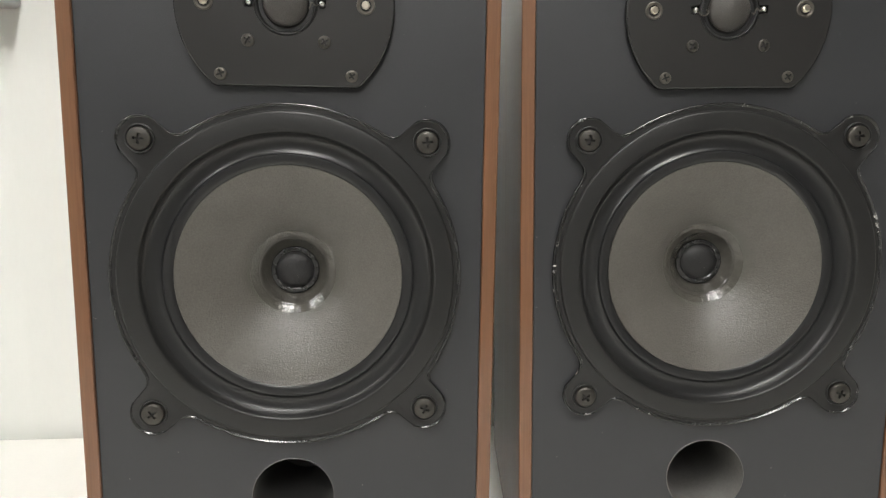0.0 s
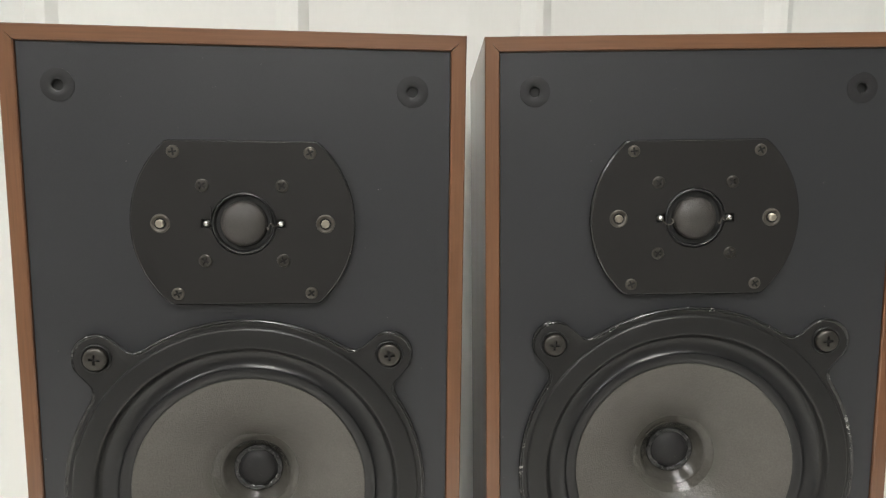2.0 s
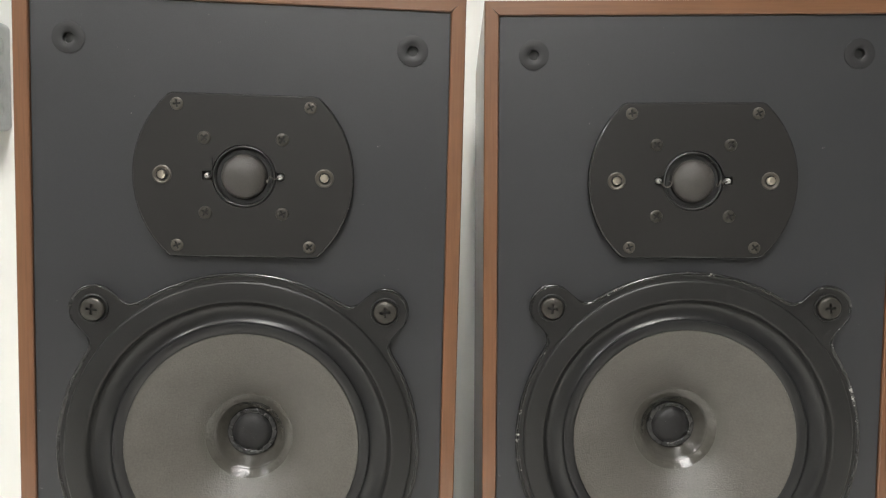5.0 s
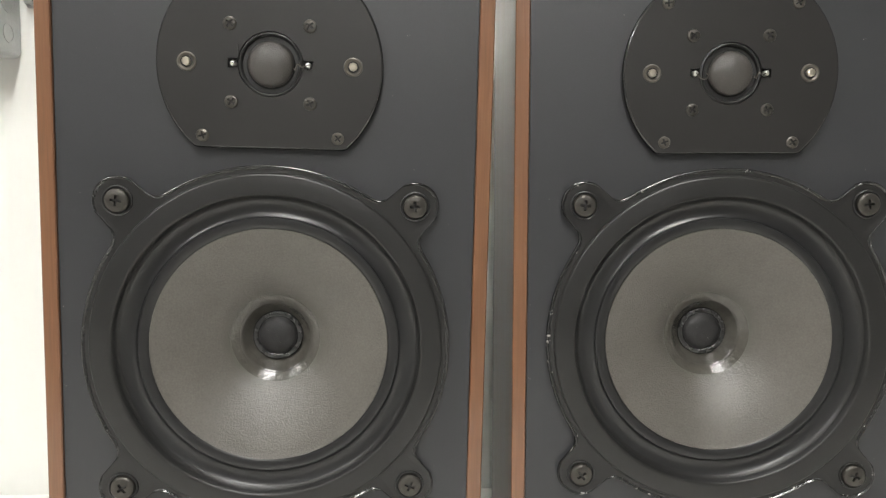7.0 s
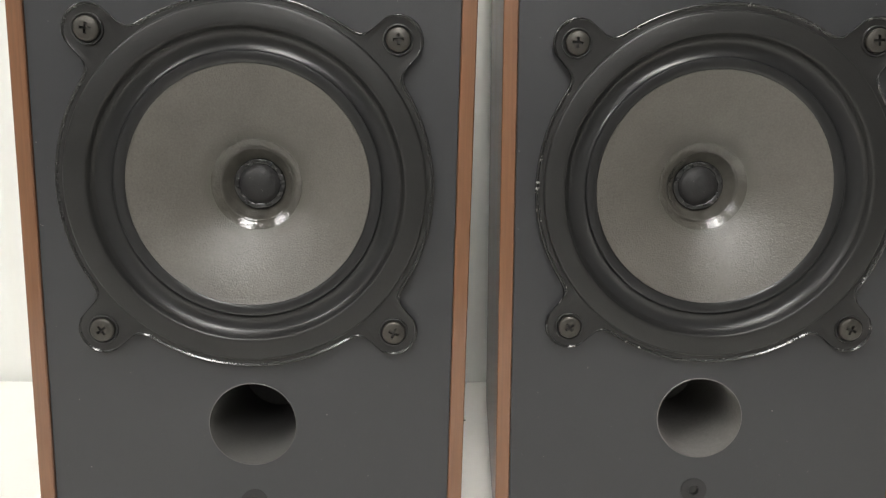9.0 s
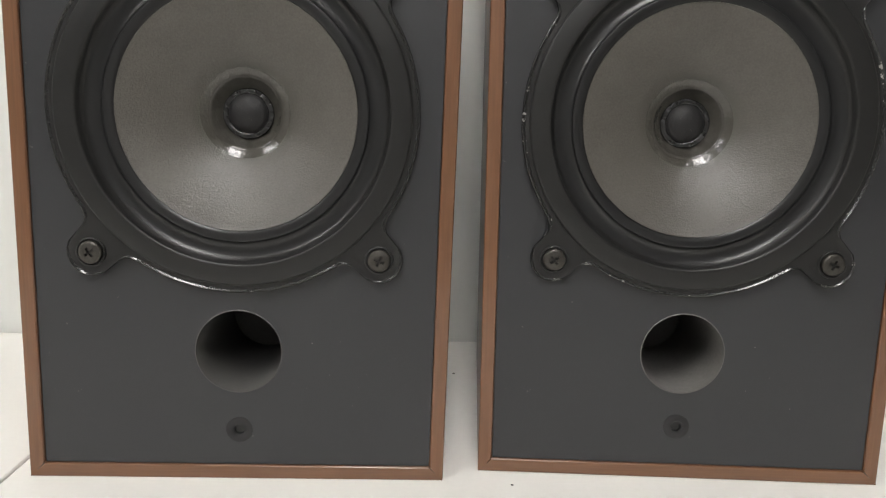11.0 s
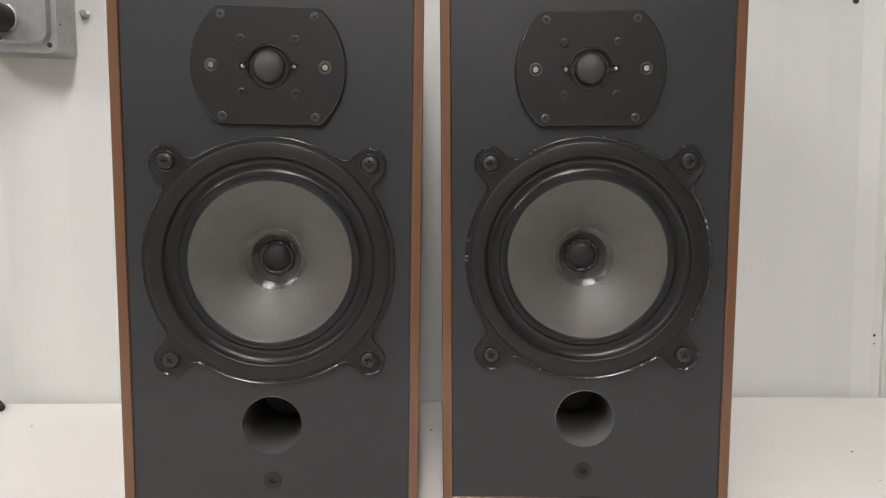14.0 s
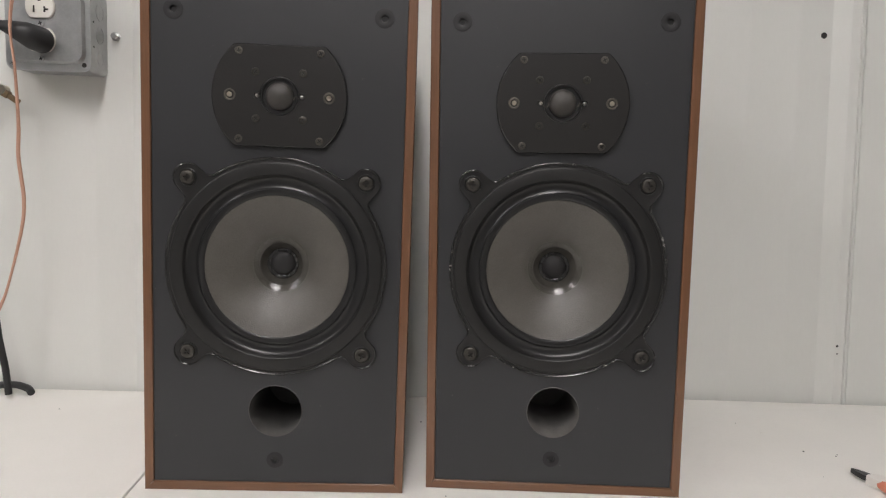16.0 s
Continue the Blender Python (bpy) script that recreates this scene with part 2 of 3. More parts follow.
def star_outline(distance, n, rmax):
    """The outline, as angle and radius, of a shape that can be seen whole from its centre."""
    out = []
    for i in range(n):
        a = 2 * math.pi * i / n
        lo, hi = 0.0, rmax
        for _ in range(30):
            mid = (lo + hi) / 2
            lo, hi = (mid, hi) if distance(mid * math.cos(a), mid * math.sin(a)) < 0 else (lo, mid)
        out.append((a, lo))
    return out


# ---- screws ----
def screw_mesh(name, r, h, cross, turn, metal):
    """A pan head with a cross recess cut into it; its seat at y = 0, its top towards -y."""
    bm = bmesh.new()
    w = cross * 0.24
    plus = [(w, w), (w, cross), (-w, cross), (-w, w), (-cross, w), (-cross, -w), (-w, -w), (-w, -cross), (w, -cross), (w, -w), (cross, -w), (cross, w)]
    c, s = math.cos(turn), math.sin(turn)
    plus = [(x * c - z * s, x * s + z * c) for x, z in plus]
    rim = circle(r * 0.8, 24)
    tris = tessellate_polygon([[Vector((x, z, 0)) for x, z in loop] for loop in (rim, plus)])
    top = [[bm.verts.new((x, -h, z)) for x, z in loop] for loop in (rim, plus)]
    flat = sum(top, [])
    for t in tris:
        bm.faces.new([flat[i] for i in t])
    low = [bm.verts.new((x * 0.8, -h + cross * 0.55, z * 0.8)) for x, z in plus]
    for i in range(12):
        bm.faces.new((top[1][i], top[1][(i + 1) % 12], low[(i + 1) % 12], low[i])).material_index = 1
    bm.faces.new(low).material_index = 1
    edge = top[0]
    for rr, y in ((0.95, -h * 0.75), (1.0, -h * 0.4), (1.0, 0.0)):
        nxt = [bm.verts.new((x / 0.8 * rr, y, z / 0.8 * rr)) for x, z in rim]
        for i in range(24):
            bm.faces.new((edge[i], edge[(i + 1) % 24], nxt[(i + 1) % 24], nxt[i]))
        edge = nxt
    bm.faces.new(edge)
    bmesh.ops.recalc_face_normals(bm, faces=bm.faces)
    mesh = bpy.data.meshes.new(name)
    for f in bm.faces:
        f.smooth = True
    bm.to_mesh(mesh)
    bm.free()
    mesh.set_sharp_from_angle(angle=radians(40))
    mesh.materials.append(metal)
    mesh.materials.append(screw_dark)
    return mesh


# ---- loudspeaker ----
W2, HIGH, DEEP, EDGE = 0.1210, 0.4702, 0.226, 0.0083
EAR = 0.0794


def flange_distance(x, z):
    """Inside or outside of the basket's rim: a disc joined by soft curves to four screw ears."""
    d = math.hypot(x, z) - 0.1004
    for sx in (-1, 1):
        for sz in (-1, 1):
            e = math.hypot(x - sx * EAR, z - sz * EAR) - 0.0135
            k = 0.014
            t = max(k - abs(d - e), 0.0) / k
            d = min(d, e) - t * t * k * 0.25
    return d


FLANGE = star_outline(flange_distance, 288, 0.15)


def loop_of(outline, inset, y, cx, cz):
    return [(cx + (r - inset) * math.cos(a), y, cz + (r - inset) * math.sin(a)) for a, r in outline]


def woofer(box_, cx, cz, turn, rim):
    """Basket with its four ears, rubber surround, paper cone with a lacquered neck, dust cap and screws."""
    bm = bmesh.new()
    # a rolled bead runs along the edge of the pressing
    loops = [loop_of(FLANGE, inset, y, cx, cz) for inset, y in ((0.0, 0.0), (0.0, -0.0018), (0.0002, -0.0026), (0.0005, -0.0030), (0.0009, -0.0031), (0.0013, -0.0028),
                                                                (0.0016, -0.0025), (0.0022, -0.0024))]
    for r, y in ((0.0962, -0.0026), (0.0956, -0.0041), (0.0945, -0.0045), (0.0860, -0.0040), (0.0848, -0.0041), (0.0838, -0.0034), (0.0834, -0.0008), (0.0812, 0.0010)):
        loops.append([(cx + r * math.cos(a), y, cz + r * math.sin(a)) for a, _ in FLANGE])
    rings(bm, loops, indices=[1] * 7 + [0] * 8)
    frame_ = part("woofer_frame", bm, [frame_black, rim], box_, "black pressed metal basket rim with four screw ears", sharp=50)

    bm = bmesh.new()
    prof = [(0.0837, -0.0016)]
    prof += [(0.0775 + 0.0060 * math.cos(u), -0.0014 + 0.0018 * u / math.pi + 0.0034 * math.sin(u)) for u in [math.pi * k / 14 for k in range(15)]]
    prof += [(0.0705, 0.0002), (0.0680, 0.0006), (0.0654, 0.0012), (0.0640, 0.0030)]
    lathe(bm, prof, 96, cx, cz)
    part("surround", bm, rubber, frame_, "glossy black rubber surround", sharp=60)

    bm = bmesh.new()
    prof = [(0.0656, 0.0010), (0.0654, 0.0006), (0.0650, 0.0008)]
    for k in range(1, 13):
        u = 0.9 * k / 12
        prof.append((0.0650 - (0.0650 - 0.0212) * u, 0.0008 + 0.0228 * u ** 1.06 - 0.0016 * math.sin(math.pi * u)))
    lathe(bm, prof, 96, cx, cz)
    part("cone", bm, paper, frame_, "grey-brown paper cone", sharp=60)
    end = prof[-1][1]

    rng = random.Random(int(cz * 1e5) % 97)

    def uneven(profile, n, wave, depth):
        """A turned profile whose radius wanders, as brushed glue does."""
        ph = [rng.uniform(0, 6.3) for _ in range(4)]
        loops = []
        for r, y in profile:
            ring = []
            for i in range(n):
                u = 2 * math.pi * i / n
                w = sum(math.sin(k * u + p) / k for k, p in zip((2, 3, 5, 9), ph))
                rr, yy = r * (1 + wave * w), y + depth * math.sin(7 * u + ph[0]) * math.sin(3 * u + ph[1])
                ring.append((cx + rr * math.cos(u), yy, cz + rr * math.sin(u)))
            loops.append(ring)
        return loops

    bm = bmesh.new()
    rings(bm, uneven([(0.0257, end - 0.0003), (0.0250, end + 0.0001), (0.0235, end + 0.0009), (0.0216, end + 0.0022), (0.0205, end + 0.0030)], 72, 0.008, 0.0))
    part("cone_neck", bm, lacquer, frame_, "glossy lacquered neck of the cone", sharp=60)
    bm = bmesh.new()
    rings(bm, uneven([(0.0212, end + 0.0019), (0.0206, end + 0.0021), (0.0196, end + 0.0034), (0.0182, end + 0.0052), (0.0164, end + 0.0074), (0.0138, end + 0.0100)], 72, 0.012, 0.0))
    part("glue_ring", bm, lacquer_dark, frame_, "dark shiny glue brushed round the neck", sharp=60)
    bm = bmesh.new()
    rings(bm, uneven([(0.0149, end + 0.0094), (0.0146, end + 0.0076), (0.0139, end + 0.0072), (0.0133, end + 0.0075), (0.0127, end + 0.0072), (0.0120, end + 0.0073), (0.0113, end + 0.0080)], 64, 0.009, 0.00025))
    part("glue_bead", bm, glue, frame_, "uneven shiny black bead of glue", sharp=60)
    bm = bmesh.new()
    lathe(bm, [(0.0116, end + 0.0081), (0.0108, end + 0.0070), (0.0095, end + 0.0060), (0.0072, end + 0.0050), (0.0046, end + 0.0044), (0.0018, end + 0.0041), (0.0001, end + 0.0041)], 48, cx, cz)
    part("dust_cap", bm, cap_black, frame_, "small dusty black domed cap", sharp=50)
    for k, (sx, sz) in enumerate(((-1, 1), (1, 1), (-1, -1), (1, -1))):
        a = turn
        x, z = sx * EAR, sz * EAR
        hang("screw", SCREW_LARGE[k % 3], frame_, place=pose(cx + x * math.cos(a) - z * math.sin(a), -0.0030, cz + x * math.sin(a) + z * math.cos(a), 0, 35 * k + 12, 0))
        bm = bmesh.new()
        lathe(bm, [(0.0083, -0.0022), (0.0081, -0.0034), (0.0077, -0.0036), (0.0071, -0.0034), (0.0067, -0.0022)], 32, cx + x * math.cos(a) - z * math.sin(a), cz + x * math.sin(a) + z * math.cos(a))
        part("screw_seat", bm, frame_black, frame_)
    return frame_


def plate_outline():
    R, F = 0.0597, 0.0446
    return [(a, min(R, F / max(abs(math.sin(a)), 1e-6))) for a in [2 * math.pi * i / 160 for i in range(160)]]


PLATE = plate_outline()


def slot_outline():
    out = []
    for i in range(120):
        a = 2 * math.pi * i / 120
        c, s = abs(math.cos(a)), abs(math.sin(a))
        r = 0.0172
        if s < 0.16:
            r = 0.0172 + 0.0052 * min(1.0, (0.16 - s) / 0.05)
        out.append((a, r))
    return out


SLOT = slot_outline()


def tweeter(box_, cx, cz, bent):
    """Flat-topped round plate, fabric dome in its opening, two solder lugs with leads, ten screws."""
    bm = bmesh.new()
    T = -0.0030
    loops = [loop_of(PLATE, 0, 0, cx, cz), loop_of(PLATE, 0, T + 0.0011, cx, cz), loop_of(PLATE, 0.0004, T + 0.0004, cx, cz), loop_of(PLATE, 0.0011, T, cx, cz)]
    outer = [(x, z) for x, _, z in loops[-1]]
    inner = [(cx + r * math.cos(a), cz + r * math.sin(a)) for a, r in SLOT]
    rings(bm, loops, indices=[1, 1, 1])
    tris = tessellate_polygon([[Vector((x, z, 0)) for x, z in loop] for loop in (outer, inner)])
    flat = [bm.verts.new((x, T, z)) for x, z in outer + inner]
    for t in tris:
        bm.faces.new([flat[i] for i in t])
    rings(bm, [[(x, T, z) for x, z in inner], [(x, -0.0004, z) for x, z in inner]], cap_last=True)
    plate = part("tweeter_plate", bm, [plate_black, rim_fair], box_, "flat black round tweeter plate cut straight above and below", sharp=40)

    bm = bmesh.new()
    lathe(bm, [(0.0170, -0.0006), (0.0168, -0.0026), (0.0160, -0.0031), (0.0152, -0.0026), (0.0148, -0.0010), (0.0128, -0.0010), (0.0121, -0.0024)], 64, cx, cz)
    part("dome_ring", bm, plastic, plate, "black ring round the dome", sharp=50)
    bm = bmesh.new()
    prof = [(0.0122 * math.cos(u), -0.0020 - 0.0062 * math.sin(u)) for u in [math.pi / 2 * k / 10 for k in range(10)]] + [(0.0002, -0.0082)]
    lathe(bm, prof, 48, cx, cz)
    part("dome", bm, dome_cloth, plate, "dark coated fabric dome", sharp=70)
    for s in (-1, 1):
        bm = bmesh.new()
        lathe(bm, [(0.0017, -0.0008), (0.0016, -0.0032), (0.0011, -0.0041), (0.0003, -0.0044)], 16, cx + s * 0.0196, cz)
        part("terminal", bm, solder, plate, "bright solder lug", sharp=60)
        bm = bmesh.new()
        if s < 0 and bent:
            pts = [(cx - 0.0194, -0.0038, cz), (cx - 0.0172, -0.0046, cz + 0.0012), (cx - 0.0165, -0.0050, cz + 0.0050), (cx - 0.0168, -0.0048, cz + 0.0095)]
        elif s < 0:
            pts = [(cx - 0.0194, -0.0038, cz), (cx - 0.0172, -0.0050, cz - 0.0028), (cx - 0.0145, -0.0052, cz - 0.0034), (cx - 0.0128, -0.0048, cz - 0.0014), (cx - 0.0138, -0.0040, cz)]
        else:
            pts = [(cx + 0.0194, -0.0038, cz), (cx + 0.0165, -0.0050, cz - 0.0012), (cx + 0.0145, -0.0056, cz + 0.0002), (cx + 0.0132, -0.0054, cz - 0.0030), (cx + 0.0125, -0.0045, cz - 0.0018)]
        tube(bm, pts, 0.00038, 6)
        part("lead_wire", bm, [plastic if s < 0 and bent else washer_metal], plate)
    k = 0
    for x, z in ((-0.0357, 0.0382), (0.0357, 0.0382), (-0.0357, -0.0382), (0.0357, -0.0382)):
        hang("screw", SCREW_SMALL[k % 3], plate, place=pose(cx + x, T + 0.0002, cz + z, 0, 50 * k + 10, 0))
        k += 1
    for x, z in ((-0.0212, 0.0204), (0.0206, 0.0204), (-0.0206, -0.0202), (0.0208, -0.0202)):
        hang("screw", SCREW_DULL[k % 3], plate, place=pose(cx + x, T + 0.0002, cz + z, 0, 67 * k + 5, 0))
        k += 1
    for s in (-1, 1):
        bm = bmesh.new()
        lathe(bm, [(0.0052, T + 0.0002), (0.0050, T - 0.0005), (0.0044, T - 0.0007), (0.0034, T - 0.0002), (0.0031, T + 0.0001)], 32, cx + s * 0.0436, cz, cap_last=True)
        bolt = part("washer", bm, washer_metal, plate, "dull metal washer ring")
        bm = bmesh.new()
        lathe(bm, [(0.0023, T), (0.0023, T - 0.0016), (0.0016, T - 0.0022), (0.0004, T - 0.0023)], 8, cx + s * 0.0436, cz, cap_last=True)
        part("pin", bm, bright_metal, plate, "bright metal stud", sharp=30)
    return plate


def socket(box_, cx, cz, r=0.0086):
    bm = bmesh.new()
    lathe(bm, [(r, 0.0018), (r, 0.0013), (r - 0.0004, 0.0012), (r - 0.0026, 0.0012), (0.0035, 0.0012), (0.0030, 0.0015), (0.0028, 0.0035)], 40, cx, cz, index=1, indices=[0, 0, 0, 0, 0, 1], cap_last=True)
    part("grille_socket", bm, [socket_plastic, plastic], box_, "round black plastic grille socket", sharp=45)


SOCKETS = [(-0.0926, 0.4398), (0.0918, 0.4398)]


def loudspeaker(m, label, woof, woof_turn, tweet, bent, port, low_socket, rim, card):
    """A two-way cabinet: mitred wooden panels, black baffle, drivers, port and grille sockets."""
    ob = thing("loudspeaker", m, label, "loudspeaker", "pair of loudspeakers")
    w, e = W2, EDGE
    for kind, quad, mat in (("top_panel", ((-w, HIGH), (w, HIGH), (w - e, HIGH - e), (-w + e, HIGH - e)), wood_flat),
                            ("bottom_panel", ((-w, 0), (w, 0), (w - e, e), (-w + e, e)), wood_flat),
                            ("side_panel", ((-w, 0), (-w, HIGH), (-w + e, HIGH - e), (-w + e, e)), wood_up),
                            ("side_panel", ((w, 0), (w, HIGH), (w - e, HIGH - e), (w - e, e)), wood_up)):
        bm = bmesh.new()
        cxq, czq = sum(p[0] for p in quad) / 4, sum(p[1] for p in quad) / 4
        # the front edge is eased, and hairline mitre joints stay open
        q = [(x + (cxq - x) * 0.0002, z + (czq - z) * 0.0002) for x, z in quad]
        ease = [(x + (0.0006 if x < cxq else -0.0006) * (kind == "side_panel"), z + (0.0006 if z < czq else -0.0006) * (kind != "side_panel")) for x, z in q]
        rings(bm, [[(x, 0.0, z) for x, z in ease], [(x, 0.0007, z) for x, z in q], [(x, DEEP, z) for x, z in q]], True, True)
        part(kind, bm, mat, ob, "reddish walnut veneer panel with mitred front edge" if kind == "top_panel" else "", sharp=20)
    bm = bmesh.new()
    box(bm, (-w + e, DEEP - 0.014, e), (w - e, DEEP - 0.001, HIGH - e))
    part("back_panel", bm, board, ob)
    bm = bmesh.new()
    g = 0.0004
    holes = [circle(0.0036, 16, *p) for p in (*SOCKETS, low_socket)] + [circle(0.0850, 96, *woof), circle(0.0247, 48, *port), circle(0.014, 24, *tweet)]
    slab(bm, [rect(-w + e + g, e + g, w - e - g, HIGH - e - g)] + holes, 0.0016, 0.018)
    part("baffle", bm, vinyl, ob, "matt black vinyl-covered front baffle")
    bm = bmesh.new()
    lathe(bm, [(0.0252, 0.0155), (0.0250, 0.0016), (0.0245, 0.0012), (0.0241, 0.0020), (0.0240, 0.0900)], 64, *port, index=1, indices=[0, 0, 0, 0], cap_last=True)
    part("port_tube", bm, [card, port_inside], ob, "round bass port tube let into the baffle", sharp=40)
    woofer(ob, *woof, woof_turn, rim)
    tweeter(ob, *tweet, bent)
    for x, z in SOCKETS:
        socket(ob, x, z)
    socket(ob, *low_socket, r=0.0078)
    return ob


SCREW_LARGE = [screw_mesh("screw_large", 0.0066, 0.0024, 0.0029, a, screw_iron) for a in (0.1, 0.9, 0.5)]
SCREW_DULL = [screw_mesh("screw_dull", 0.0036, 0.0009, 0.0022, a, screw_iron) for a in (0.2, 0.9, 0.6)]
SCREW_SMALL = [screw_mesh("screw_small", 0.0034, 0.0010, 0.0022, a, screw_metal) for a in (0.3, 0.0, 0.7)]

# ---- the room ----
def room():
    """White ribbed steel wall behind the bench; plain unseen walls, floor and ceiling close the place."""
    # outline of the liner panel: (x, how far it stands out)
    line = [(X0, 0.0)]
    majors = [-2.72, -2.49, -2.26, -2.03, -1.80, -1.57, -1.34, -1.11, -0.88, -0.65, -0.435, -0.211, 0.011, 0.240, 0.484, 0.7545, 0.985, 1.205, 1.430, 1.655, 1.885, 2.115, 2.345, 2.575, 2.805, 3.035]
    for i, x in enumerate(majors):
        if x == 0.7545:
            # the joint of two panels: one edge lapped over the other
            line += [(x - 0.045, 0.0), (x - 0.025, 0.0070), (x - 0.023, 0.0078), (x - 0.0118, 0.0078), (x - 0.0105, 0.0050), (x - 0.0088, 0.0050), (x - 0.0080, 0.0085), (x - 0.0052, 0.0085), (x + 0.0020, 0.0)]
        else:
            line += [(x - 0.030, 0.0), (x - 0.018, 0.0062), (x - 0.016, 0.0068), (x - 0.0095, 0.0068), (x - 0.0080, 0.0060), (x - 0.0005, 0.0006), (x + 0.003, 0.0)]
        if i + 1 < len(majors):
            gap = majors[i + 1] - x
            for u in (0.335, 0.655):
                c = x + gap * u
                line += [(c - 0.010, 0.0), (c - 0.004, 0.0007), (c + 0.001, 0.0007), (c + 0.006, 0.0)]
    line.append((X1, 0.0))

    def lean(x):
        """The panel beyond the joint hangs a little out of plumb."""
        u = min(max((x - 0.495) / 0.225, 0.0), 1.0)
        return u * u * (3 - 2 * u) if x < X1 else 0.0

    bm = bmesh.new()
    rows = [[bm.verts.new((x - (0.013 + 0.05 * z) * lean(x), WALL - d, z)) for x, d in line] + [bm.verts.new((X1, WALL + 0.1, z)), bm.verts.new((X0, WALL + 0.1, z))] for z in (FLOOR, CEIL)]
    n = len(rows[0])
    for i in range(n):
        j = (i + 1) % n
        bm.faces.new((rows[0][i], rows[0][j], rows[1][j], rows[1][i]))
    bm.faces.new(rows[0]), bm.faces.new(rows[1])
    tagged(part("wall_back", bm, steel_white, sharp=12), "white painted ribbed steel wall panel", "wall", kind="structure")
    for name, lo, hi, mat in (("floor", (X0 - 0.1, Y0 - 0.1, FLOOR - 0.1), (X1 + 0.1, WALL + 0.1, FLOOR), concrete),
                              ("ceiling", (X0 - 0.1, Y0 - 0.1, CEIL), (X1 + 0.1, WALL + 0.1, CEIL + 0.1), room_white),
                              ("wall_front", (X0, Y0 - 0.1, FLOOR), (X1, Y0, CEIL), room_white),
                              ("wall_left", (X0 - 0.1, Y0 - 0.1, FLOOR), (X0, WALL + 0.1, CEIL), room_white),
                              # unseen right wall, made white as a reflector to brighten the right side
                              ("wall_right", (X1, Y0 - 0.1, FLOOR), (X1 + 0.1, WALL + 0.1, CEIL), steel_white)):
        bm = bmesh.new()
        box(bm, lo, hi)
        tagged(part(name, bm, mat), "plain " + name.split("_")[0] + " closing the workshop, unseen", name.split("_")[0], kind="structure")


def tube_light(x, y, side):
    ob = thing("ceiling_light", pose(x, y, CEIL), "long white strip light fixed to the ceiling", "ceiling light", "ceiling strip lights")
    bm = bmesh.new()
    w = 0.05 if side else 0.12
    box(bm, (-w - 0.04, -0.64, -0.05), (w + 0.04, 0.64, 0.0), 0.006)
    part("housing", bm, room_white, ob)
    bm = bmesh.new()
    box(bm, (-w, -0.6, -0.075), (w, 0.6, -0.051), 0.008)
    part("diffuser", bm, side_glow if side else diffuser_glow, ob, "glowing white diffuser")


room()
for x, y, side in TUBES:
    tube_light(x, y, side)


# ---- bench ----
WARP = [(0.1235, 0.0), (0.140, 0.0014), (0.40, 0.0077), (0.75, 0.0050), (1.2, 0.0)]  # the bench top is slightly warped


def bench_z(x):
    for (xa, za), (xb, zb) in zip(WARP, WARP[1:]):
        if xa <= x <= xb:
            return za + (zb - za) * (x - xa) / (xb - xa)
    return 0.0


def bench():
    for x0, x1, label in ((-1.95, -0.1335, "cream-white bench top with faint stains"), (-0.132, 1.9, "cream-white bench top with small dark specks")):
        ob = thing("workbench", pose((x0 + x1) / 2, 0, 0), label, "workbench", "bench sections")
        h = (x1 - x0) / 2
        bm = bmesh.new()
        mid = (x0 + x1) / 2
        line = [(x0, -0.0010), (x0 + 0.0009, 0.0)] + (WARP if x1 > 1 else []) + [(x1 - 0.0009, bench_z(x1)), (x1, bench_z(x1) - 0.0010)]
        line += [(x, z - 0.03) for x, z in reversed(line)]
        rings(bm, [[(x - mid, -0.52, z) for x, z in line], [(x - mid, WALL - 0.0095, z) for x, z in line]], True, True)
        part("bench_top", bm, bench_white, ob, sharp=20)
        for x in (-h + 0.06, h - 0.06):
            for y in (-0.45, 0.17):
                bm = bmesh.new()
                box(bm, (x - 0.03, y - 0.03, FLOOR), (x + 0.03, y + 0.03, bench_z(mid + x) - 0.0315), 0.003)
                part("leg", bm, galvanised, ob)


bench()

# ---- the two loudspeakers ----
loudspeaker(pose(0.0016, 0, 0), "walnut-edged two-way loudspeaker with bare black front, clean basket rim",
            (-0.0001, 0.2146), radians(0.0), (0.0010, 0.3680), True, (-0.0004, 0.0783), (-0.0004, 0.0305), rim_fair, tube_card)
pivot = pose(0.2655, -0.002, 0.0047, 0, 0, -5.6) @ pose(0, 0, 0, 0, -1.37, 0)
loudspeaker(pivot, "walnut-edged two-way loudspeaker, turned slightly, with chipped basket rim",
            (-0.0010, 0.2150), radians(0.3), (-0.0013, 0.3677), False, (-0.0006, 0.0788), (-0.0012, 0.0328), rim_worn, tube_pale)


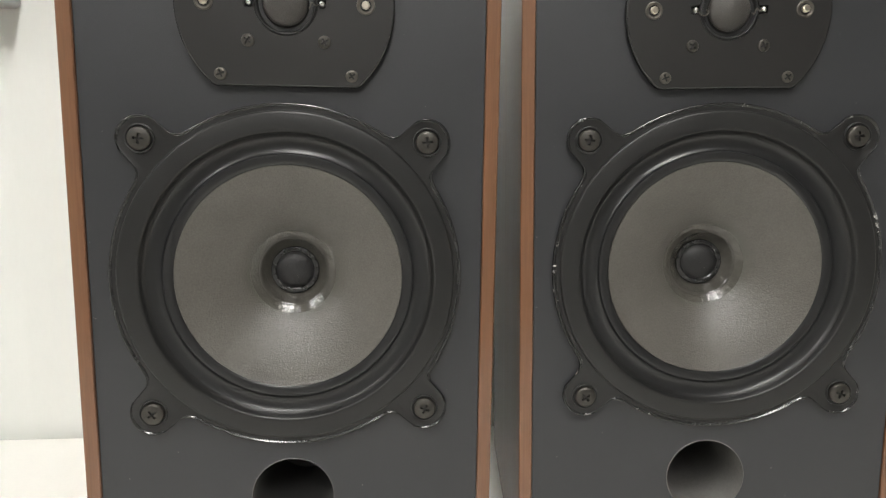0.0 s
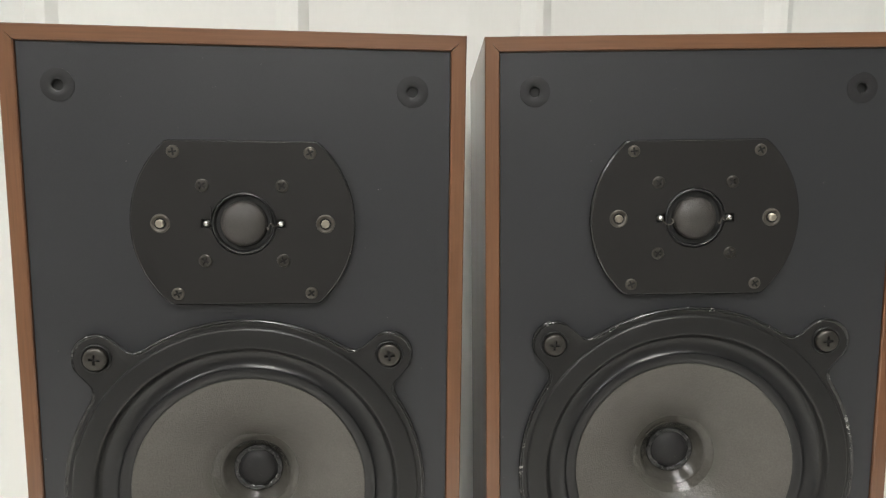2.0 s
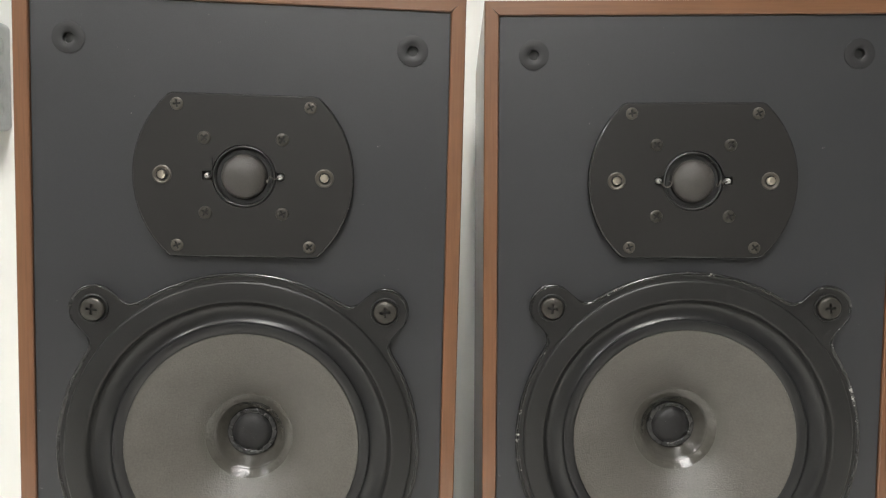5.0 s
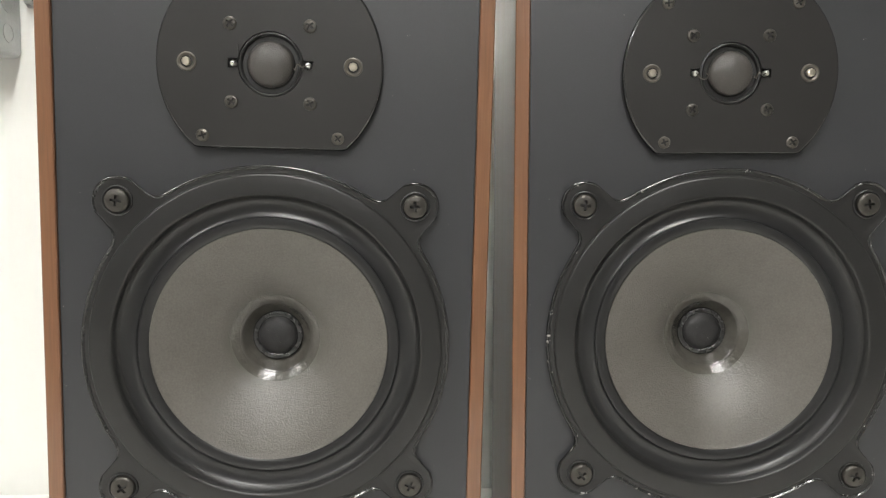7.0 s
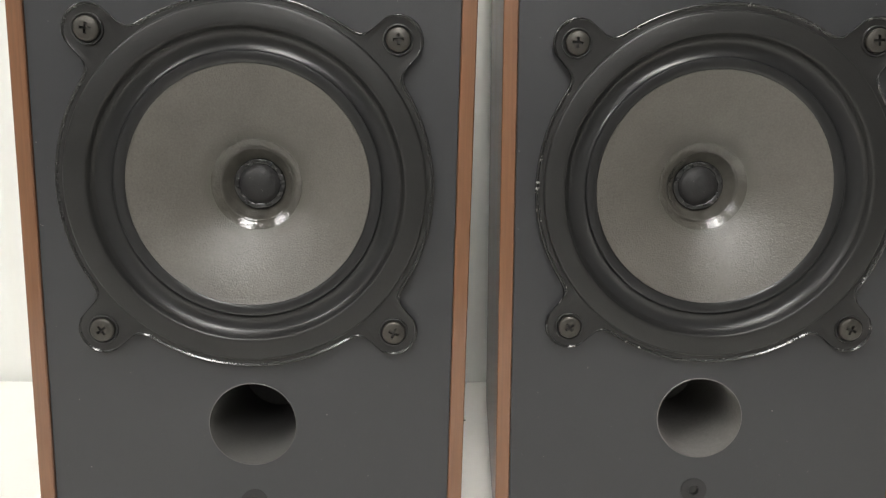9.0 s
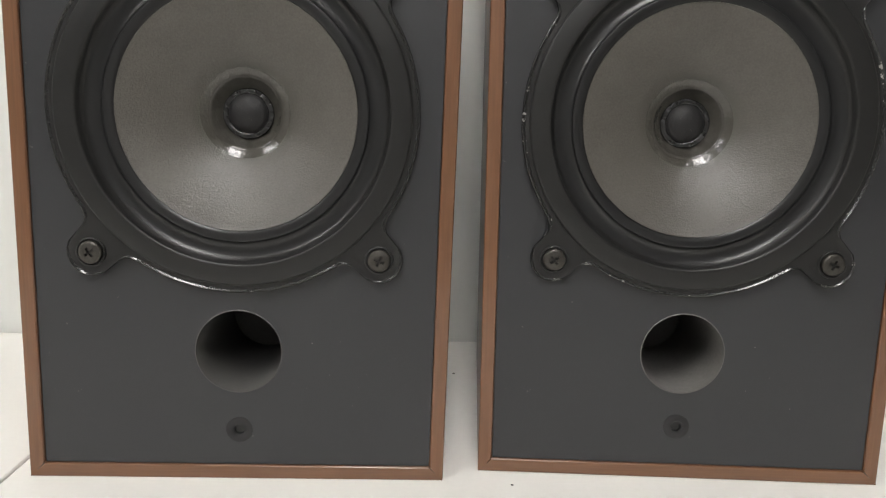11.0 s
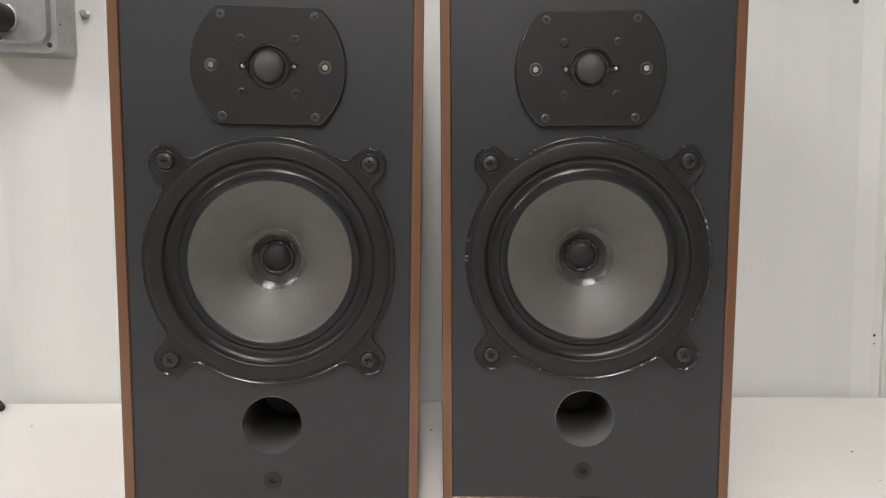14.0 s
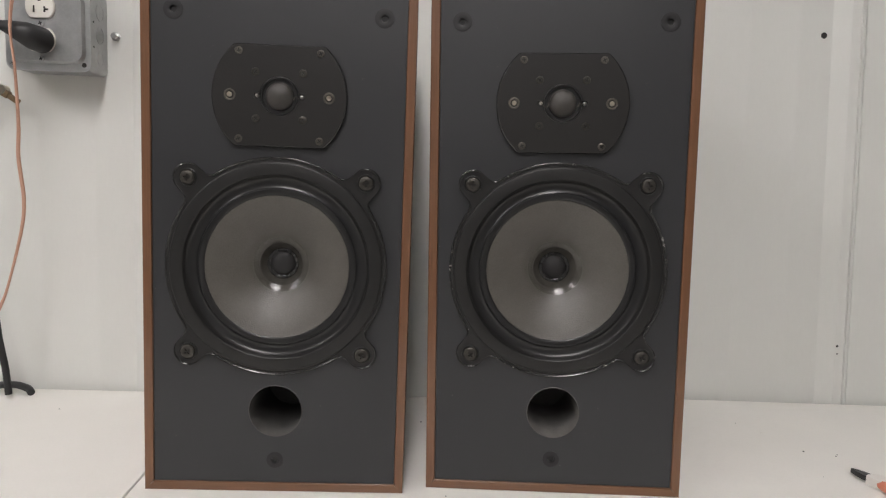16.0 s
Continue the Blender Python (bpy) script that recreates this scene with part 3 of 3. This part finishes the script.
# ---- on the wall, beside the speakers ----
def outlet_box():
    """Surface-mounted steel box with a raised cover, a duplex receptacle and a conduit fitting above."""
    x0, x1, z0, z1, yf = -0.3710, -0.2710, 0.4100, 0.5110, WALL - 0.054
    yb = WALL - 0.001
    xm, zm = (x0 + x1) / 2, (z0 + z1) / 2
    ob = thing("outlet_box", pose(xm, yb, zm), "galvanised steel outlet box on the white wall", "outlet box")
    w, h, d = (x1 - x0) / 2, (z1 - z0) / 2, yf - yb

    def rounded(hw, hh, r, n=5, notch=0.0):
        pts = []
        for cx, cz, a0 in ((hw - r, hh - r, 0), (-hw + r, hh - r, 90), (-hw + r, -hh + r, 180), (hw - r, -hh + r, 270)):
            for k in range(n + 1):
                a = radians(a0 + 90 * k / n)
                pts.append((cx + r * math.cos(a), cz + r * math.sin(a)))
        return pts

    bm = bmesh.new()
    shape = rounded(w - 0.0015, h - 0.0015, 0.006)
    rings(bm, [[(x, 0, z) for x, z in shape], [(x, d + 0.0065, z) for x, z in shape]], True, True)
    body = part("body", bm, galvanised, ob, sharp=30)
    # knock-outs stamped in the side and below
    for z, y, r in ((0.026, -0.020, 0.0105), (-0.002, -0.020, 0.0105), (-0.030, -0.020, 0.0085)):
        bm = bmesh.new()
        rows = [[(w - 0.0015 + o, y + rr * math.cos(2 * math.pi * k / 28), z + rr * math.sin(2 * math.pi * k / 28)) for k in range(28)]
                for rr, o in ((r, -0.0002), (r, 0.0005), (r - 0.0012, 0.0005), (r - 0.0012, 0.0001))]
        rings(bm, rows, cap_last=True)
        part("knockout", bm, galvanised, body)
    for z in (0.012, -0.018):
        bm = bmesh.new()
        rings(bm, [[(w - 0.0015 + o, -0.037 + 0.0013 * math.cos(2 * math.pi * k / 12), z + 0.0013 * math.sin(2 * math.pi * k / 12)) for k in range(12)] for o in (-0.0002, 0.0004)], cap_last=True)
        part("side_hole", bm, slot_dark, body)
    # cover: flat corners with screws, raised middle
    bm = bmesh.new()
    lip, raised = rounded(w, h, 0.010), rounded(w - 0.006, h - 0.009, 0.012)
    top = rounded(w - 0.0085, h - 0.0115, 0.011)
    rings(bm, [[(x, d + 0.0065, z) for x, z in lip], [(x, d + 0.0048, z) for x, z in lip], [(x, d + 0.0046, z) for x, z in raised],
               [(x, d, z) for x, z in top]], True, True)
    cover = part("cover", bm, galvanised, ob, "stamped steel cover plate", sharp=25)
    for x, z in ((w - 0.0075, h - 0.0075), (-w + 0.0075, h - 0.0075), (-w + 0.0075, -h + 0.0075)):
        hang("screw", SCREW_BOX, cover, place=pose(x, d + 0.0046, z))
    bm = bmesh.new()
    lathe(bm, [(0.0028, d + 0.0048), (0.0028, d + 0.0042), (0.0010, d + 0.0042)], 16, w - 0.0080, -h + 0.0085, cap_last=True)
    part("cover_hole", bm, slot_dark, cover)
    for z in (0.0420, 0.0042, -0.0370):
        hang("cover_screw", SCREW_BOX, cover, place=pose(-0.0055, d - 0.0001, z))
    for zc in (0.0235, -0.0150):
        bm = bmesh.new()
        face = [(max(-0.0168, min(0.0168, x)), max(-0.0135, min(0.0135, z))) for x, z in circle(0.0172, 48)]
        rings(bm, [[(x - 0.0055, d + 0.001, z + zc) for x, z in face], [(x - 0.0055, d - 0.0022, z + zc) for x, z in face],
                   [(x * 0.95 - 0.0055, d - 0.0032, z * 0.95 + zc) for x, z in face]], cap_last=True)
        rec = part("receptacle", bm, white_plastic, ob, "white receptacle face", sharp=35)
        if zc > 0:
            for sx, hh in ((-0.0062, 0.0040), (0.0062, 0.0033)):
                bm = bmesh.new()
                box(bm, (sx - 0.0010 - 0.0055, d - 0.0036, zc - 0.0035 - hh), (sx + 0.0010 - 0.0055, d - 0.0028, zc - 0.0035 + hh))
                if sx > 0:
                    box(bm, (sx - 0.0055, d - 0.0036, zc - 0.0045), (sx + 0.0045 - 0.0055, d - 0.0028, zc - 0.0025))
                part("slot", bm, slot_dark, rec)
            bm = bmesh.new()
            lathe(bm, [(0.0024, d - 0.0028), (0.0024, d - 0.0036)], 20, -0.0055, zc + 0.0080, cap_last=True)
            part("ground_hole", bm, slot_dark, rec)
    # conduit connector and pipe going up
    bm = bmesh.new()
    zt = h - 0.0015
    for r, za, zb in ((0.0185, zt, zt + 0.006), (0.0160, zt + 0.006, zt + 0.030), (0.0180, zt + 0.030, zt + 0.036), (0.0125, zt + 0.036, CEIL - zm)):
        rings(bm, [[(0.018 + r * math.cos(2 * math.pi * k / 24), -0.026 + r * math.sin(2 * math.pi * k / 24), z) for k in range(24)] for z in (za, zb)], True, True)
    part("conduit", bm, galvanised, ob, "galvanised conduit with a connector", sharp=40)
    bm = bmesh.new()
    lathe(bm, [(0.0042, -0.041), (0.0042, -0.0475), (0.0034, -0.0482)], 12, 0.008, zt + 0.018, cap_last=True)
    part("set_screw", bm, galvanised, ob)
    return ob


SCREW_BOX = screw_mesh("screw_box", 0.0036, 0.0018, 0.0022, 0.4, galvanised)
outlet_box()


def plug():
    """Black moulded plug in the lower receptacle, its cord leaving sideways."""
    ob = thing("power_plug", pose(-0.3278, WALL - 0.057, 0.4437), "black rubber plug pushed into the outlet", "plug")
    bm = bmesh.new()
    loops = []
    for u, cy, cx, cz, ry, rz in ((0, -0.001, 0.004, 0.0005, 0.0145, 0.0150), (1, -0.009, 0.003, 0.001, 0.0145, 0.0148), (2, -0.017, -0.004, 0.003, 0.0142, 0.0150),
                                  (3, -0.022, -0.012, 0.006, 0.0112, 0.0115), (4, -0.024, -0.021, 0.0095, 0.0085, 0.0085), (5, -0.025, -0.029, 0.0115, 0.0060, 0.0058)):
        turn = min(u / 3.0, 1.0) * math.pi / 2
        ring = []
        for k in range(24):
            a = 2 * math.pi * k / 24
            p, q = ry * math.cos(a), rz * math.sin(a)
            ring.append((cx + p * math.cos(turn), cy + p * math.sin(turn) * -1.0, cz + q))
        loops.append(ring)
    rings(bm, loops, True, True)
    body = part("plug_body", bm, cord_black, ob, sharp=50)
    bm = bmesh.new()
    tube(bm, [(-0.027, -0.0250, 0.0112), (-0.040, -0.024, 0.0120), (-0.054, -0.020, 0.0050), (-0.066, -0.012, -0.020), (-0.080, 0.000, -0.07), (-0.098, 0.012, -0.16), (-0.095, 0.022, -0.25),
              (-0.078, 0.022, -0.320), (-0.066, 0.012, -0.366), (-0.058, 0.010, -0.405), (-0.055, 0.010, -0.4385)], 0.0042, 12)
    part("cord", bm, cord_black, ob)


plug()


def wires():
    bm = bmesh.new()
    pts = [(-0.3250, 0.1850, 0.74), (-0.3270, 0.1850, 0.62), (-0.3290, 0.1850, 0.514), (-0.3355, 0.1850, 0.454), (-0.3310, 0.1850, 0.404), (-0.3290, 0.1860, 0.343),
           (-0.3305, 0.1870, 0.305), (-0.3265, 0.1880, 0.259), (-0.3310, 0.1890, 0.222), (-0.3490, 0.1900, 0.157), (-0.3620, 0.1920, 0.127), (-0.3960, 0.1950, 0.060), (-0.4300, 0.1950, 0.003)]
    tube(bm, pts, 0.0014, 8)
    tube(bm, [(x + 0.0024 * math.cos(0.5 * k), y + 0.0012, z) for k, (x, y, z) in enumerate(pts)], 0.0014, 8)
    tagged(part("copper_wire", bm, copper, sharp=60), "twin copper speaker wire hanging in front of the wall", "wire")

    clip = thing("brass_clip", pose(-0.390, 0.260, 0.386, 0, 33, 0), "small brass clip hanging by the wire", "clip")
    bm = bmesh.new()
    box(bm, (-0.030, -0.005, -0.0045), (0.010, 0.005, 0.0045), 0.0012)
    part("clip_body", bm, brass, clip)
    bm = bmesh.new()
    box(bm, (0.0102, -0.0035, -0.0032), (0.024, 0.0035, 0.0032), 0.001)
    part("clip_tip", bm, brass, clip)
    bm = bmesh.new()
    lathe(bm, [(0.0060, -0.0062), (0.0060, 0.0062)], 16, 0.0, 0.002, cap_first=True, cap_last=True)
    part("clip_pivot", bm, bright_metal, clip)
    bm = bmesh.new()
    tube(bm, [(-0.028, 0, 0.0), (-0.06, 0.004, 0.004), (-0.10, 0.010, 0.03), (-0.14, 0.012, 0.16), (-0.145, 0.014, 0.6)], 0.002, 8)
    part("clip_lead", bm, copper, clip)

    bm = bmesh.new()
    tube(bm, [(-0.63, 0.225, 0.0045), (-0.53, 0.238, 0.0046), (-0.46, 0.252, 0.0048), (-0.415, 0.258, 0.0095), (-0.388, 0.262, 0.0105), (-0.369, 0.258, 0.0075), (-0.360, 0.250, 0.0046)],
         0.0046, 12)
    tagged(part("black_cable", bm, cord_black, sharp=60), "short black rubber cable lying on the bench", "cable")


wires()


def wall_marks():
    """The panel's screws, and an empty screw hole."""
    ob = thing("wall_screw", pose(-0.2615, WALL - 0.0025, 0.4620), "small screw head standing out of the wall", "screw", "wall screws")
    bm = bmesh.new()
    lathe(bm, [(0.0058, 0.002), (0.0058, -0.0006), (0.0040, -0.0012), (0.0040, -0.0060), (0.0032, -0.0066)], 6, cap_last=True)
    part("hex_head", bm, galvanised, ob, sharp=20)
    for x, z, r in ((0.6600, 0.5060, 0.0042), (0.7170, 0.0880, 0.0018), (0.7180, 0.0770, 0.0011)):
        y = WALL - (0.0002 if x < 0.7 else 0.0080)
        hole = thing("screw_hole", pose(x, y, z), "dark empty screw hole in the wall panel", "hole", "wall holes")
        bm = bmesh.new()
        lathe(bm, [(r * 1.35, 0.0), (r * 1.25, -0.0006), (r, -0.0004), (r * 0.92, 0.0), ], 20)
        part("hole_rim", bm, steel_white, hole)
        bm = bmesh.new()
        lathe(bm, [(r, -0.0003), (r * 0.5, -0.0002)], 20, cap_last=True)
        part("hole_bottom", bm, slot_dark, hole)


wall_marks()


# ---- on the bench ----
def snips():
    """Small side cutters lying on the bench: black jaws, pale joint, salmon grips."""
    ob = thing("side_cutters", pose(0.593, 0.047, bench_z(0.593) + 0.0004, 0, 0.5, 0) @ pose(0, 0, 0, 0, 0, -68) @ Matrix.Scale(0.72, 4), "small side cutters with black jaws and salmon grips on the bench", "pliers")
    for s in (1, -1):
        bm = bmesh.new()
        shape = [(0.0, 0.0004 * s), (0.010, 0.0045 * s), (0.022, 0.0080 * s), (0.034, 0.0085 * s), (0.036, 0.0005 * s), (0.018, 0.0003 * s)]
        rings(bm, [[(x, y, 0.004) for x, y in shape], [(x, y, 0.011) for x, y in shape]], True, True)
        bmesh.ops.bevel(bm, geom=list(bm.edges), offset=0.0008, segments=1, affect="EDGES")
        part("jaw", bm, jaw_steel, ob, "blackened steel jaw")
        bm = bmesh.new()
        tube(bm, [(0.047, 0.004 * s, 0.0078), (0.062, 0.011 * s, 0.0078), (0.085, 0.017 * s, 0.0078), (0.120, 0.019 * s, 0.0078), (0.155, 0.012 * s, 0.0078)], lambda u: 0.0072 - 0.0012 * u, 12)
        part("grip", bm, salmon, ob, "salmon plastic grip")
    bm = bmesh.new()
    shape = [(0.030, -0.010), (0.033, 0.010), (0.052, 0.012), (0.058, 0.006), (0.058, -0.006), (0.050, -0.012)]
    rings(bm, [[(x, y, 0.0002) for x, y in shape], [(x, y, 0.0135) for x, y in shape], [(x * 0.96 + 0.002, y * 0.8, 0.0150) for x, y in shape]], True, True)
    part("joint", bm, grip_white, ob, "pale plastic joint cover")


snips()


def crumbs():
    bm = bmesh.new()
    rng = random.Random(5)
    for x, y, r in ((0.577, 0.106, 0.0013), (0.608, 0.095, 0.0010), (0.612, 0.099, 0.0008), (0.538, 0.190, 0.0007), (0.164, -0.008, 0.0010), (-0.302, 0.205, 0.0010), (0.56, 0.04, 0.0005),
                    (0.30, -0.045, 0.0005), (0.142, 0.185, 0.0012)):
        pts = [(x + r * rng.uniform(0.7, 1.5) * math.cos(a), y + r * rng.uniform(0.4, 0.9) * math.sin(a)) for a in (0, 1.1, 2.2, 3.3, 4.4, 5.4)]
        b = bench_z(x)
        rings(bm, [[(u, v, b - 0.0001) for u, v in pts], [(x + (u - x) * 0.6, y + (v - y) * 0.6, b + r * 0.5) for u, v in pts]], True, True)
    tagged(part("crumbs", bm, slot_dark), "dark specks of dirt scattered on the bench", "dirt", kind="stuff")


crumbs()
